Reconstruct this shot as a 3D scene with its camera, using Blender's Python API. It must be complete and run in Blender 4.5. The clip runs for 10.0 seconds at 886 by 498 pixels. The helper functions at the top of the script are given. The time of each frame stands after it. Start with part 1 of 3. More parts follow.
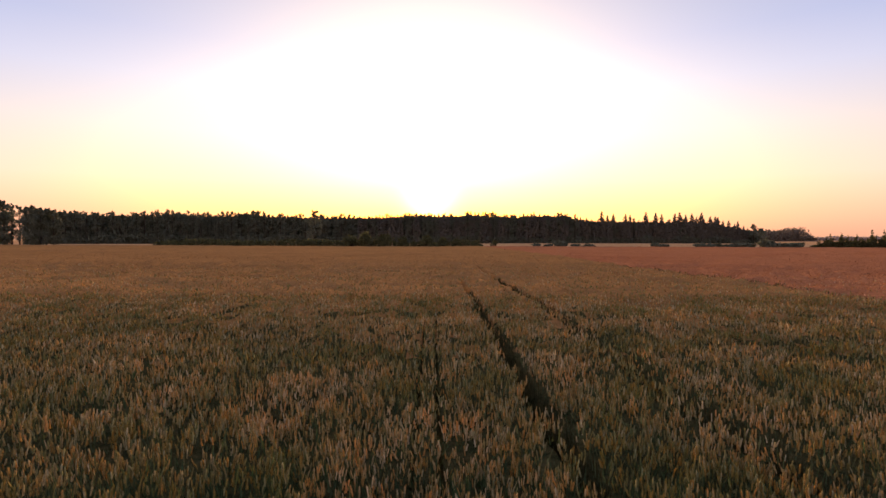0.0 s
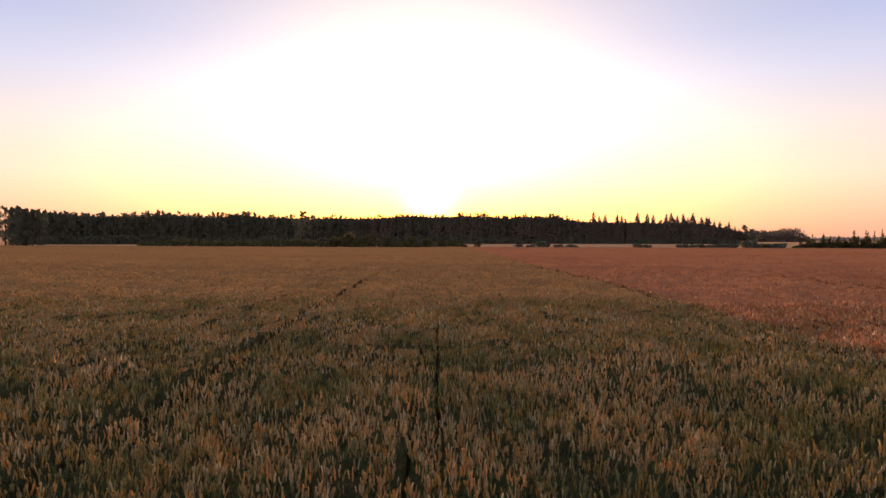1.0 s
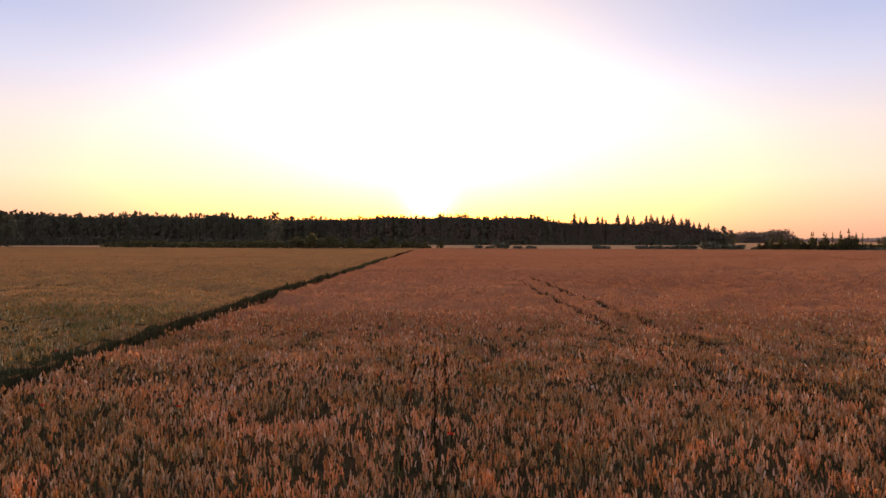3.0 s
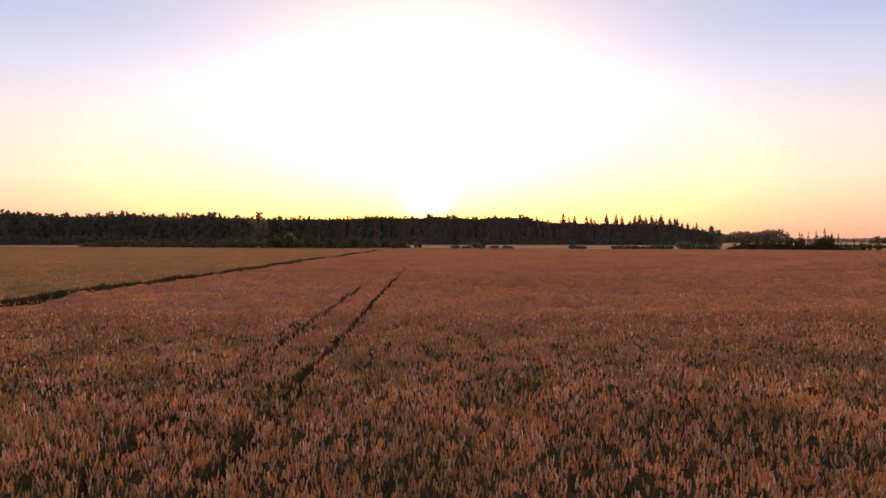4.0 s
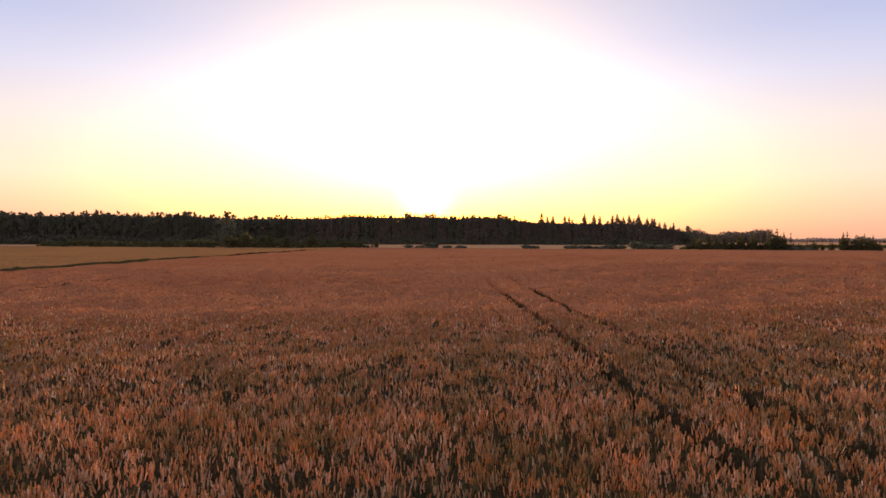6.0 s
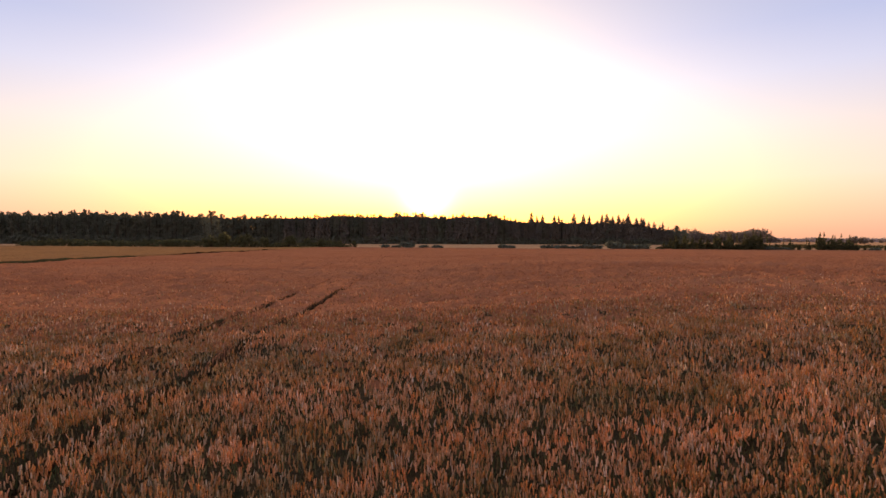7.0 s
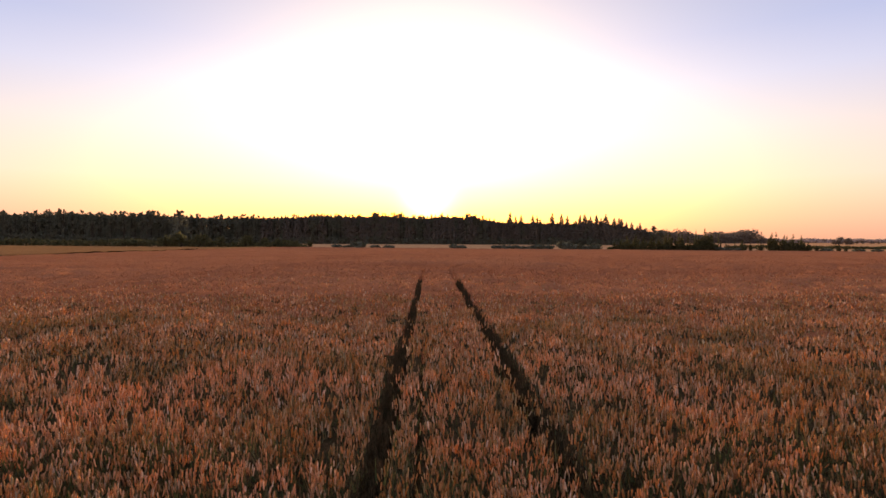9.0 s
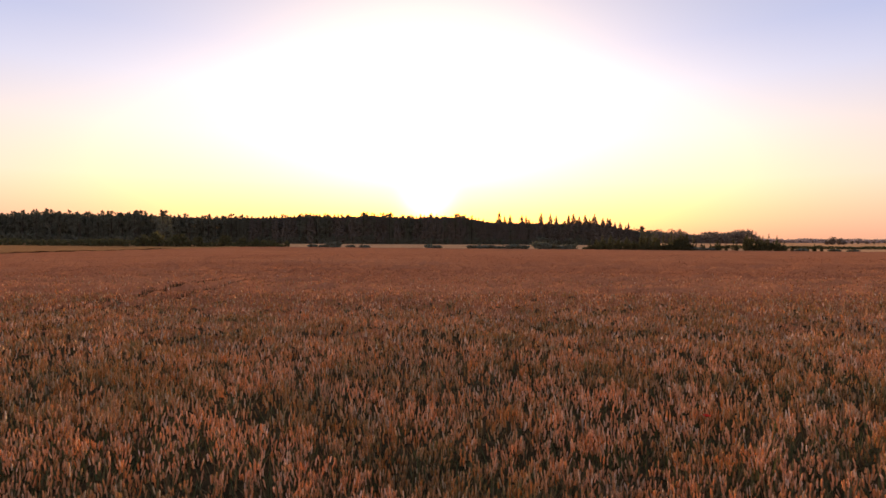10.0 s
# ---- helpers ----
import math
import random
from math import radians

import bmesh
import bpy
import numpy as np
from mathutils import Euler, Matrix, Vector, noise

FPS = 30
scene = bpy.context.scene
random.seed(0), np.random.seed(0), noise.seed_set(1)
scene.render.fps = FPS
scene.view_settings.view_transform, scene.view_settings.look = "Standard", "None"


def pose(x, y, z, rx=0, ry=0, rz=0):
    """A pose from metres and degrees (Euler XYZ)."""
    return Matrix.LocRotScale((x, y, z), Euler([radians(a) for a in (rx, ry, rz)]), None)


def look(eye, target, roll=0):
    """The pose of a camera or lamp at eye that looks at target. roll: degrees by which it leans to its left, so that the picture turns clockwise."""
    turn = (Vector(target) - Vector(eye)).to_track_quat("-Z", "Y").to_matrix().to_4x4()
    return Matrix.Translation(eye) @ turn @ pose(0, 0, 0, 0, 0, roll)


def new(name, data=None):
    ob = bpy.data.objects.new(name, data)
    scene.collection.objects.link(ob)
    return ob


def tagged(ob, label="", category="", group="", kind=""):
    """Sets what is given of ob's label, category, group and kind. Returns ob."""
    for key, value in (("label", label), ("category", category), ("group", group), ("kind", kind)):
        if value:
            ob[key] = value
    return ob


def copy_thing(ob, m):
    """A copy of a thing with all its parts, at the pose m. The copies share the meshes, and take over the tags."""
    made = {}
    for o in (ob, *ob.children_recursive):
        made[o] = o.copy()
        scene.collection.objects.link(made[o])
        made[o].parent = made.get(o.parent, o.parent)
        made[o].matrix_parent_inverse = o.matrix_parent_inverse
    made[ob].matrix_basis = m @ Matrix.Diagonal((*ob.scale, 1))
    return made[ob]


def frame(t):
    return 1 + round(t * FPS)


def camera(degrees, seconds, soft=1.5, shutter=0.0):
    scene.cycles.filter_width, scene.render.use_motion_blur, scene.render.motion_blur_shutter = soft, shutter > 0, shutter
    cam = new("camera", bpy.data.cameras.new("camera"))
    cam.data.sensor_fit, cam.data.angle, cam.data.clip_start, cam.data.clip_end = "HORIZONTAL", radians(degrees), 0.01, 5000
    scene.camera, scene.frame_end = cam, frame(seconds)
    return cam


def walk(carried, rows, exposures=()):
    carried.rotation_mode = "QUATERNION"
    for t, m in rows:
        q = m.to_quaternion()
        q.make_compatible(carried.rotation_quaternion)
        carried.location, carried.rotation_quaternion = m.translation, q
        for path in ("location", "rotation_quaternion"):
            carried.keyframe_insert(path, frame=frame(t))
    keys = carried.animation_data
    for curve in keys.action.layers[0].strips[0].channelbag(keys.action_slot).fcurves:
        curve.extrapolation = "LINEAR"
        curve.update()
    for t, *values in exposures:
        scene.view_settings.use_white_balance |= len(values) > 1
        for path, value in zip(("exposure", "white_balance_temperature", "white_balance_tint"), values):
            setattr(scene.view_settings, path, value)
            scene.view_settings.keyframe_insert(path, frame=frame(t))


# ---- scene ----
cam = camera(82.0, 10.0, soft=1.55)

# seconds, x, y, z in metres, then pitch, lean and turn in degrees
PATH = [
    (0, 0.25, 0.0, 2.77, -1.048, 0.000, -1.062),
    (0.5, 3.95, 0.0, 2.77, -1.016, -0.005, -1.095),
    (1, 7.55, 0.0, 2.82, -0.984, -0.005, -1.110),
    (1.5, 11.12, 0.0, 2.90, -0.889, -0.006, -1.140),
    (2, 15.21, 0.0, 2.95, -0.857, -0.012, -1.182),
    (2.5, 19.60, 0.0, 2.98, -0.889, -0.016, -1.240),
    (3, 24.22, 0.0, 3.01, -0.889, -0.025, -1.280),
    (4.5, 38.75, 0.0, 3.03, -0.935, -0.055, -1.395),
    (5, 43.40, 0.0, 3.03, -0.955, -0.070, -1.410),
    (5.5, 48.42, 0.0, 3.04, -0.935, -0.088, -1.456),
    (6, 53.42, 0.0, 3.04, -0.940, -0.102, -1.490),
    (7.5, 68.93, 0.0, 3.03, -1.012, -0.150, -1.380),
    (8, 74.10, 0.0, 3.02, -1.030, -0.170, -1.352),
    (8.5, 79.36, 0.0, 3.02, -0.975, -0.208, -1.352),
    (9, 84.60, 0.0, 3.02, -0.962, -0.220, -1.348),
    (9.5, 89.82, 0.0, 3.02, -0.966, -0.235, -1.325),
    (10, 94.95, 0.0, 3.02, -0.966, -0.245, -1.340),
]
walk(cam, [(t, pose(x, y, z, 90 + p, r, w)) for t, x, y, z, p, r, w in PATH], [(0.0, 1.5), (10.0, 1.5)])

# ---------------------------------------------------------------- light
SUN_UP, SUN_SIDE = radians(5.0), radians(-0.4)   # elevation, and angle from the y axis to the right
sun_dir = Vector((math.sin(SUN_SIDE) * math.cos(SUN_UP), math.cos(SUN_SIDE) * math.cos(SUN_UP), math.sin(SUN_UP)))

world = bpy.data.worlds.new("morning_sky")
scene.world = world
world.use_nodes = True
wn, wl = world.node_tree.nodes, world.node_tree.links
wn.clear()
sky = wn.new("ShaderNodeTexSky")
sky.sky_type, sky.sun_disc = "NISHITA", False
sky.sun_elevation, sky.sun_rotation = SUN_UP, SUN_SIDE
sky.altitude, sky.air_density, sky.dust_density, sky.ozone_density = 50, 1.0, 2.5, 1.0
clear_air = wn.new("ShaderNodeBackground")
clear_air.inputs["Strength"].default_value = 0.05
# morning haze over the clear sky: orange at the horizon, rose above it, lavender higher up, raised behind the camera as
# added fill light
way = wn.new("ShaderNodeTexCoord")
split = wn.new("ShaderNodeSeparateXYZ")
wl.new(way.outputs["Generated"], split.inputs[0])
thick = wn.new("ShaderNodeValToRGB")            # the low air takes blue and green out of the sunward glow
for k, (place_, tone) in enumerate(((0.0, (0.87, 0.50, 0.06)), (0.055, (0.98, 0.63, 0.10)), (0.10, (1.0, 0.80, 0.25)), (0.19, (1.0, 1.0, 0.97)))):
    e = thick.color_ramp.elements[k] if k < 2 else thick.color_ramp.elements.new(place_)
    e.position, e.color = place_, (*tone, 1)
wl.new(split.outputs["Z"], thick.inputs[0])
dimmed = wn.new("ShaderNodeMix")
dimmed.data_type, dimmed.blend_type = "RGBA", "MULTIPLY"
dimmed.inputs["Factor"].default_value = 1.0
wl.new(sky.outputs[0], dimmed.inputs["A"])
wl.new(thick.outputs[0], dimmed.inputs["B"])
wl.new(dimmed.outputs["Result"], clear_air.inputs["Color"])
# the bright aureole close round the sun
near_sun = wn.new("ShaderNodeVectorMath")
near_sun.operation = "DOT_PRODUCT"
near_sun.inputs[1].default_value = sun_dir
wl.new(way.outputs["Generated"], near_sun.inputs[0])
falloff = wn.new("ShaderNodeMath")
falloff.operation, falloff.use_clamp = "POWER", False
falloff.inputs[1].default_value = 1300.0
wl.new(near_sun.outputs["Value"], falloff.inputs[0])
bright = wn.new("ShaderNodeMath")
bright.operation = "MULTIPLY"
bright.inputs[1].default_value = 0.6
wl.new(falloff.outputs[0], bright.inputs[0])
aureole = wn.new("ShaderNodeBackground")
aureole.inputs["Color"].default_value = (1.0, 0.86, 0.62, 1)
wl.new(bright.outputs[0], aureole.inputs["Strength"])
haze = wn.new("ShaderNodeValToRGB")
for k, (place_, tone) in enumerate(((0.0, (0.69, 0.39, 0.275)), (0.105, (0.67, 0.42, 0.54)), (0.19, (0.52, 0.37, 0.43)), (0.27, (0.38, 0.34, 0.54)),
                                    (0.34, (0.26, 0.26, 0.50)), (0.6, (0.19, 0.18, 0.28)), (1.0, (0.16, 0.16, 0.22)))):
    e = haze.color_ramp.elements[k] if k < 2 else haze.color_ramp.elements.new(place_)
    e.position, e.color = place_, (*tone, 1)
wl.new(split.outputs["Z"], haze.inputs[0])
# unseen rear sky made brighter to fill the sides facing the camera
rear_fill = wn.new("ShaderNodeMapRange")
rear_fill.inputs["From Min"].default_value, rear_fill.inputs["From Max"].default_value = -1.0, 0.8
rear_fill.inputs["To Min"].default_value, rear_fill.inputs["To Max"].default_value = 0.58, 0.354
wl.new(split.outputs["Y"], rear_fill.inputs["Value"])
haze_air = wn.new("ShaderNodeBackground")
wl.new(haze.outputs[0], haze_air.inputs["Color"])
wl.new(rear_fill.outputs[0], haze_air.inputs["Strength"])
both = wn.new("ShaderNodeAddShader")
wl.new(clear_air.outputs[0], both.inputs[0])
wl.new(haze_air.outputs[0], both.inputs[1])
wout = wn.new("ShaderNodeOutputWorld")
with_glow = wn.new("ShaderNodeAddShader")
wl.new(both.outputs[0], with_glow.inputs[0])
wl.new(aureole.outputs[0], with_glow.inputs[1])
wl.new(with_glow.outputs[0], wout.inputs["Surface"])

sun_data = bpy.data.lights.new("sun", "SUN")
sun_data.energy, sun_data.angle, sun_data.color = 2.3, radians(0.53), (1.0, 0.62, 0.34)
sun = new("sun", sun_data)
sun.matrix_world = look(sun_dir * 300, (0, 0, 0))



# ---------------------------------------------------------------- materials
def nodes_of(name):
    m = bpy.data.materials.new(name)
    m.use_nodes = True
    m.node_tree.nodes.clear()
    return m, m.node_tree.nodes, m.node_tree.links


def ramp(n, stops):
    r = n.new("ShaderNodeValToRGB")
    els = r.color_ramp.elements
    while len(els) < len(stops):
        els.new(0.5)
    for e, (p, c) in zip(els, stops):
        e.position, e.color = p, (*c, 1)
    return r


def noise_at(n, l, scale, detail=3.0, rough=0.55, stretch=(1, 1, 1)):
    g, mp, t = n.new("ShaderNodeNewGeometry"), n.new("ShaderNodeMapping"), n.new("ShaderNodeTexNoise")
    mp.inputs["Scale"].default_value = stretch
    t.inputs["Scale"].default_value, t.inputs["Detail"].default_value = scale, detail
    t.inputs["Roughness"].default_value = rough
    l.new(g.outputs["Position"], mp.inputs[0])
    l.new(mp.outputs[0], t.inputs["Vector"])
    return t.outputs["Fac"]


def mix_rgb(n, l, fac, a, b, mode="MIX"):
    x = n.new("ShaderNodeMix")
    x.data_type, x.blend_type = "RGBA", mode
    for sock, v in ((x.inputs["Factor"], fac), (x.inputs["A"], a), (x.inputs["B"], b)):
        if isinstance(v, bpy.types.NodeSocket):
            l.new(v, sock)
        else:
            sock.default_value = (*v, 1) if isinstance(v, tuple) else v
    return x.outputs["Result"]


def leafy(name, tones, through_amount=0.35, patches=None, patch_scale=0.25, rough=0.7, by_island=True, clumps=None):
    """A plant surface: a tone for each blade or leaf, broad patches over the stand, and some light passing through."""
    m, n, l = nodes_of(name)
    if by_island:
        pick = n.new("ShaderNodeNewGeometry").outputs["Random Per Island"]
    else:
        pick = n.new("ShaderNodeObjectInfo").outputs["Random"]
    r = ramp(n, [(i / max(1, len(tones) - 1), c) for i, c in enumerate(tones)])
    l.new(pick, r.inputs[0])
    colour = r.outputs[0]
    if patches:
        pr = ramp(n, [(0.40, (1, 1, 1)), (0.62, patches)])
        l.new(noise_at(n, l, patch_scale), pr.inputs[0])
        colour = mix_rgb(n, l, 1.0, colour, pr.outputs[0], "MULTIPLY")
    if clumps:
        cr = ramp(n, [(0.42, (1, 1, 1)), (0.66, clumps)])
        l.new(noise_at(n, l, 2.6, 1.0), cr.inputs[0])
        colour = mix_rgb(n, l, 1.0, colour, cr.outputs[0], "MULTIPLY")
    grain = ramp(n, [(0.3, (0.72, 0.72, 0.72)), (0.7, (1.15, 1.12, 1.08))])
    l.new(noise_at(n, l, 40.0, 2.0), grain.inputs[0])
    colour = mix_rgb(n, l, 1.0, colour, grain.outputs[0], "MULTIPLY")
    p = n.new("ShaderNodeBsdfPrincipled")
    p.inputs["Roughness"].default_value = rough
    p.inputs["Specular IOR Level"].default_value = 0.0
    l.new(colour, p.inputs["Base Color"])
    tr = n.new("ShaderNodeBsdfTranslucent")
    l.new(colour, tr.inputs["Color"])
    mx = n.new("ShaderNodeMixShader")
    mx.inputs[0].default_value = through_amount
    l.new(p.outputs[0], mx.inputs[1])
    l.new(tr.outputs[0], mx.inputs[2])
    o = n.new("ShaderNodeOutputMaterial")
    l.new(mx.outputs[0], o.inputs["Surface"])
    return m


def solid(name, a, b, scale, rough=0.9, bump=0.0, fine=None, stretch=(1, 1, 1)):
    """A matt surface between two tones, with a second, finer grain and relief."""
    m, n, l = nodes_of(name)
    r = ramp(n, [(0.32, a), (0.68, b)])
    l.new(noise_at(n, l, scale, 4.0, 0.6, stretch), r.inputs[0])
    g = ramp(n, [(0.3, (0.7, 0.7, 0.7)), (0.7, (1.15, 1.15, 1.15))])
    f = noise_at(n, l, fine or scale * 9, 3.0)
    l.new(f, g.inputs[0])
    p = n.new("ShaderNodeBsdfPrincipled")
    p.inputs["Roughness"].default_value = rough
    p.inputs["Specular IOR Level"].default_value = 0.0
    l.new(mix_rgb(n, l, 1.0, r.outputs[0], g.outputs[0], "MULTIPLY"), p.inputs["Base Color"])
    if bump:
        bn = n.new("ShaderNodeBump")
        bn.inputs["Strength"].default_value, bn.inputs["Distance"].default_value = 0.8, bump
        l.new(f, bn.inputs["Height"])
        l.new(bn.outputs[0], p.inputs["Normal"])
    o = n.new("ShaderNodeOutputMaterial")
    l.new(p.outputs[0], o.inputs["Surface"])
    return m


RIPE_EAR = leafy("ripe_wheat_ear", [(0.48, 0.229, 0.106), (0.79, 0.414, 0.222), (0.595, 0.300, 0.153), (0.79, 0.321, 0.118), (0.315, 0.216, 0.101), (0.885, 0.59, 0.395)],
                 0.12, (0.60, 0.68, 0.58), 0.75, 0.8, clumps=(1.08, 0.84, 0.64))
RIPE_LEAF = leafy("ripe_wheat_blade", [(0.20, 0.16, 0.07), (0.12, 0.14, 0.06), (0.32, 0.19, 0.09), (0.17, 0.17, 0.09)], 0.3, (0.7, 0.8, 0.7), 0.35, 0.55)
GREEN_EAR = leafy("unripe_wheat_ear", [(0.295, 0.212, 0.085), (0.55, 0.388, 0.209), (0.22, 0.212, 0.09), (0.61, 0.313, 0.11), (0.312, 0.232, 0.095), (0.60, 0.463, 0.278)],
                  0.14, (0.48, 0.60, 0.48), 0.7, 0.8, clumps=(1.1, 0.9, 0.68))
GREEN_LEAF = leafy("unripe_wheat_blade", [(0.09, 0.13, 0.055), (0.13, 0.14, 0.065), (0.075, 0.10, 0.05), (0.16, 0.14, 0.06)], 0.3, (0.7, 0.85, 0.8), 0.3, 0.55)
# straw toned darker than it is, standing in for shade between the ears
RIPE_SHADED_STRAW = solid("ripe_straw_shade_darkened", (0.045, 0.042, 0.02), (0.13, 0.085, 0.042), 5.0, 0.95, 0.05, 30.0)
GREEN_SHADED_STRAW = solid("unripe_straw_shade_darkened", (0.04, 0.045, 0.02), (0.115, 0.095, 0.04), 5.0, 0.95, 0.05, 30.0)
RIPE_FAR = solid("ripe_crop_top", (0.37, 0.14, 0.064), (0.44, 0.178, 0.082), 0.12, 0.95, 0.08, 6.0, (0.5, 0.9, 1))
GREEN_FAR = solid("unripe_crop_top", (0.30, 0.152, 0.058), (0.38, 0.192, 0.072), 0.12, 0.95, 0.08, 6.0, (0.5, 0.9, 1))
# dark soil, its tone lowered further to hold the wheel tracks' shade
SOIL = solid("dark_soil_shade_toned", (0.022, 0.018, 0.012), (0.05, 0.04, 0.026), 0.6, 0.95, 0.04, 14.0)
PALE_GRASS = solid("dry_pale_meadow", (0.55, 0.28, 0.125), (0.70, 0.39, 0.18), 0.03, 0.95, 0.1, 1.5)
BARK = solid("bark", (0.04, 0.03, 0.022), (0.09, 0.07, 0.05), 2.0, 0.9, 0.03, 12.0, (1, 1, 0.2))
# leaf and needle tones lightened: some of the forest's haze is in the colour
LEAF = leafy("tree_leaves_haze_lightened", [(0.135, 0.146, 0.100), (0.148, 0.157, 0.107), (0.14, 0.15, 0.103), (0.157, 0.158, 0.110)], 0.25)
NEEDLE = leafy("spruce_needles_haze_lightened", [(0.145, 0.132, 0.104), (0.16, 0.145, 0.115), (0.17, 0.15, 0.115)], 0.2)
SHRUB_LEAF = leafy("shrub_leaves", [(0.085, 0.09, 0.042), (0.12, 0.115, 0.052), (0.10, 0.10, 0.046), (0.14, 0.125, 0.056)], 0.4)
# distance haze is painted into this pale brown-grey leaf colour
HAZE_TINTED_LEAF = leafy("wood_leaves_haze_tinted", [(0.19, 0.16, 0.125), (0.22, 0.18, 0.135), (0.205, 0.17, 0.13)], 0.2)

# paler still: thicker haze put into the horizon trees' colour
FAR_HAZE_TINTED_LEAF = leafy("far_wood_haze_tinted", [(0.46, 0.36, 0.30), (0.50, 0.39, 0.33)], 0.2)


# ---------------------------------------------------------------- helpers of this scene
def part(name, bm, material, parent, label=""):
    me = bpy.data.meshes.new(name)
    bm.to_mesh(me)
    bm.free()
    me.materials.append(material)
    ob = new(name, me)
    ob.parent = parent
    if label:
        tagged(ob, label)
    return ob


def lattice(ix, iy, seed):
    h = (ix.astype(np.int64) * 374761393 + iy.astype(np.int64) * 668265263 + seed * 974634777) & 0x7FFFFFFF
    h = ((h ^ (h >> 13)) * 1274126177) & 0x7FFFFFFF
    return ((h ^ (h >> 16)) & 0xFFFF) / 65535.0


def soft_noise(x, y, size, seed):
    """Smooth value noise, 0 to 1, for arrays."""
    x, y = np.asarray(x, float) / size, np.asarray(y, float) / size
    ix, iy = np.floor(x), np.floor(y)
    fx, fy = x - ix, y - iy
    fx, fy = fx * fx * (3 - 2 * fx), fy * fy * (3 - 2 * fy)
    a, b = lattice(ix, iy, seed), lattice(ix + 1, iy, seed)
    c, d = lattice(ix, iy + 1, seed), lattice(ix + 1, iy + 1, seed)
    return (a * (1 - fx) + b * fx) * (1 - fy) + (c * (1 - fx) + d * fx) * fy


def ground_z(x, y):
    """The lie of the land: a long low swell near the camera, a shallow dip at the field's far edge, level again at the forest."""
    x, y = np.asarray(x, float), np.asarray(y, float)
    dip = np.clip(0.8 + 0.0046 * x - 0.55 * np.clip(x / 30, 0, 1), 0.15, 1.8)
    down = -dip * np.clip(y, 0, 215) / 215
    back = np.clip((y - 215) / 190, 0, 1)
    back = back * back * (3 - 2 * back)
    def ease(v):
        v = np.clip(v, 0, 1)
        return v * v * (3 - 2 * v)
    swell = 0.57 * ease((x - 60) / 16) - 0.12 * ease((x - 20) / 10) * (1 - ease((x - 42) / 14))
    return down * (1 - back) - 0.6 * back + swell * (1 - ease((y - 45) / 110))


def gz(x, y):
    return float(ground_z(x, y))


def mesh_from(name, verts, faces, mats, mat_index=None, smooth=False):
    """A mesh from arrays: verts (n, 3) and a list of face arrays, (m, 3) or (m, 4)."""
    me = bpy.data.meshes.new(name)
    me.vertices.add(len(verts))
    me.vertices.foreach_set("co", np.asarray(verts, np.float32).ravel())
    loops = np.concatenate([f.ravel() for f in faces]).astype(np.int32)
    sizes = np.concatenate([np.full(len(f), f.shape[1]) for f in faces])
    starts = np.concatenate([[0], np.cumsum(sizes)[:-1]]).astype(np.int32)
    me.loops.add(len(loops))
    me.loops.foreach_set("vertex_index", loops)
    me.polygons.add(len(sizes))
    me.polygons.foreach_set("loop_start", starts)
    if mat_index is not None:
        me.polygons.foreach_set("material_index", np.concatenate(mat_index).astype(np.int32))
    if smooth:
        me.polygons.foreach_set("use_smooth", np.ones(len(sizes), bool))
    for m in mats:
        me.materials.append(m)
    me.update(calc_edges=True)
    me.validate()
    return me


# ---------------------------------------------------------------- ground
def ground_sheet():
    def steps(*spans):
        out = []
        for a, b, n in spans:
            out += list(np.linspace(a, b, n, endpoint=False))
        return np.array(out + [spans[-1][1]])
    xs = steps((-4500, -600, 14), (-600, -120, 24), (-120, 240, 120), (240, 700, 24), (700, 4500, 14))
    ys = steps((-4500, -60, 12), (-60, 0, 6), (0, 240, 40), (240, 700, 30), (700, 4600, 16))
    gx, gy = np.meshgrid(xs, ys)
    verts = np.stack([gx, gy, ground_z(gx, gy)], -1).reshape(-1, 3)
    w, h = len(xs), len(ys)
    i = (np.arange(h - 1)[:, None] * w + np.arange(w - 1)).ravel()
    quads = np.stack([i, i + 1, i + 1 + w, i + w], -1)
    cy = verts[quads].mean(1)
    pale = (cy[:, 1] > 200).astype(int)
    me = mesh_from("ground", verts, [quads], [SOIL, PALE_GRASS], [pale], True)
    return tagged(new("ground", me), "dark soil toned for the shade in the tracks, dry pale meadow beyond", "ground", kind="structure")


ground_sheet()

# ---------------------------------------------------------------- wheat
EDGE_GREEN, EDGE_RIPE = 16.04, 16.50          # the bare strip between the two stands
# wheel tracks: place across the field, half width, how far they stay open before the crop leans shut over them
TRACKS = [(1.72, 0.125, 30), (3.75, 0.10, 42), (29.95, 0.07, 42), (31.45, 0.09, 52), (57.15, 0.125, 36), (59.0, 0.12, 40),
          (73.92, 0.035, 15), (84.10, 0.112, 38), (85.95, 0.135, 36),
          (0.06, 0.016, 15), (0.35, 0.018, 17), (4.03, 0.014, 22), (5.9, 0.03, 24), (7.3, 0.016, 14), (7.65, 0.02, 16), (11.4, 0.016, 14), (18.9, 0.016, 12),
          (19.7, 0.016, 13), (23.84, 0.022, 18), (24.3, 0.018, 16), (24.53, 0.02, 18), (38.55, 0.016, 13), (39.95, 0.022, 22), (42.75, 0.02, 20), (49.0, 0.016, 14), (84.5, 0.02, 16)]
ROW_GAPS = [(6.9, 0.022), (17.95, 0.025), (43.0, 0.02), (68.8, 0.02), (92.3, 0.02)]          # drill rows that failed
ROWS = 0.125                                   # drill row spacing


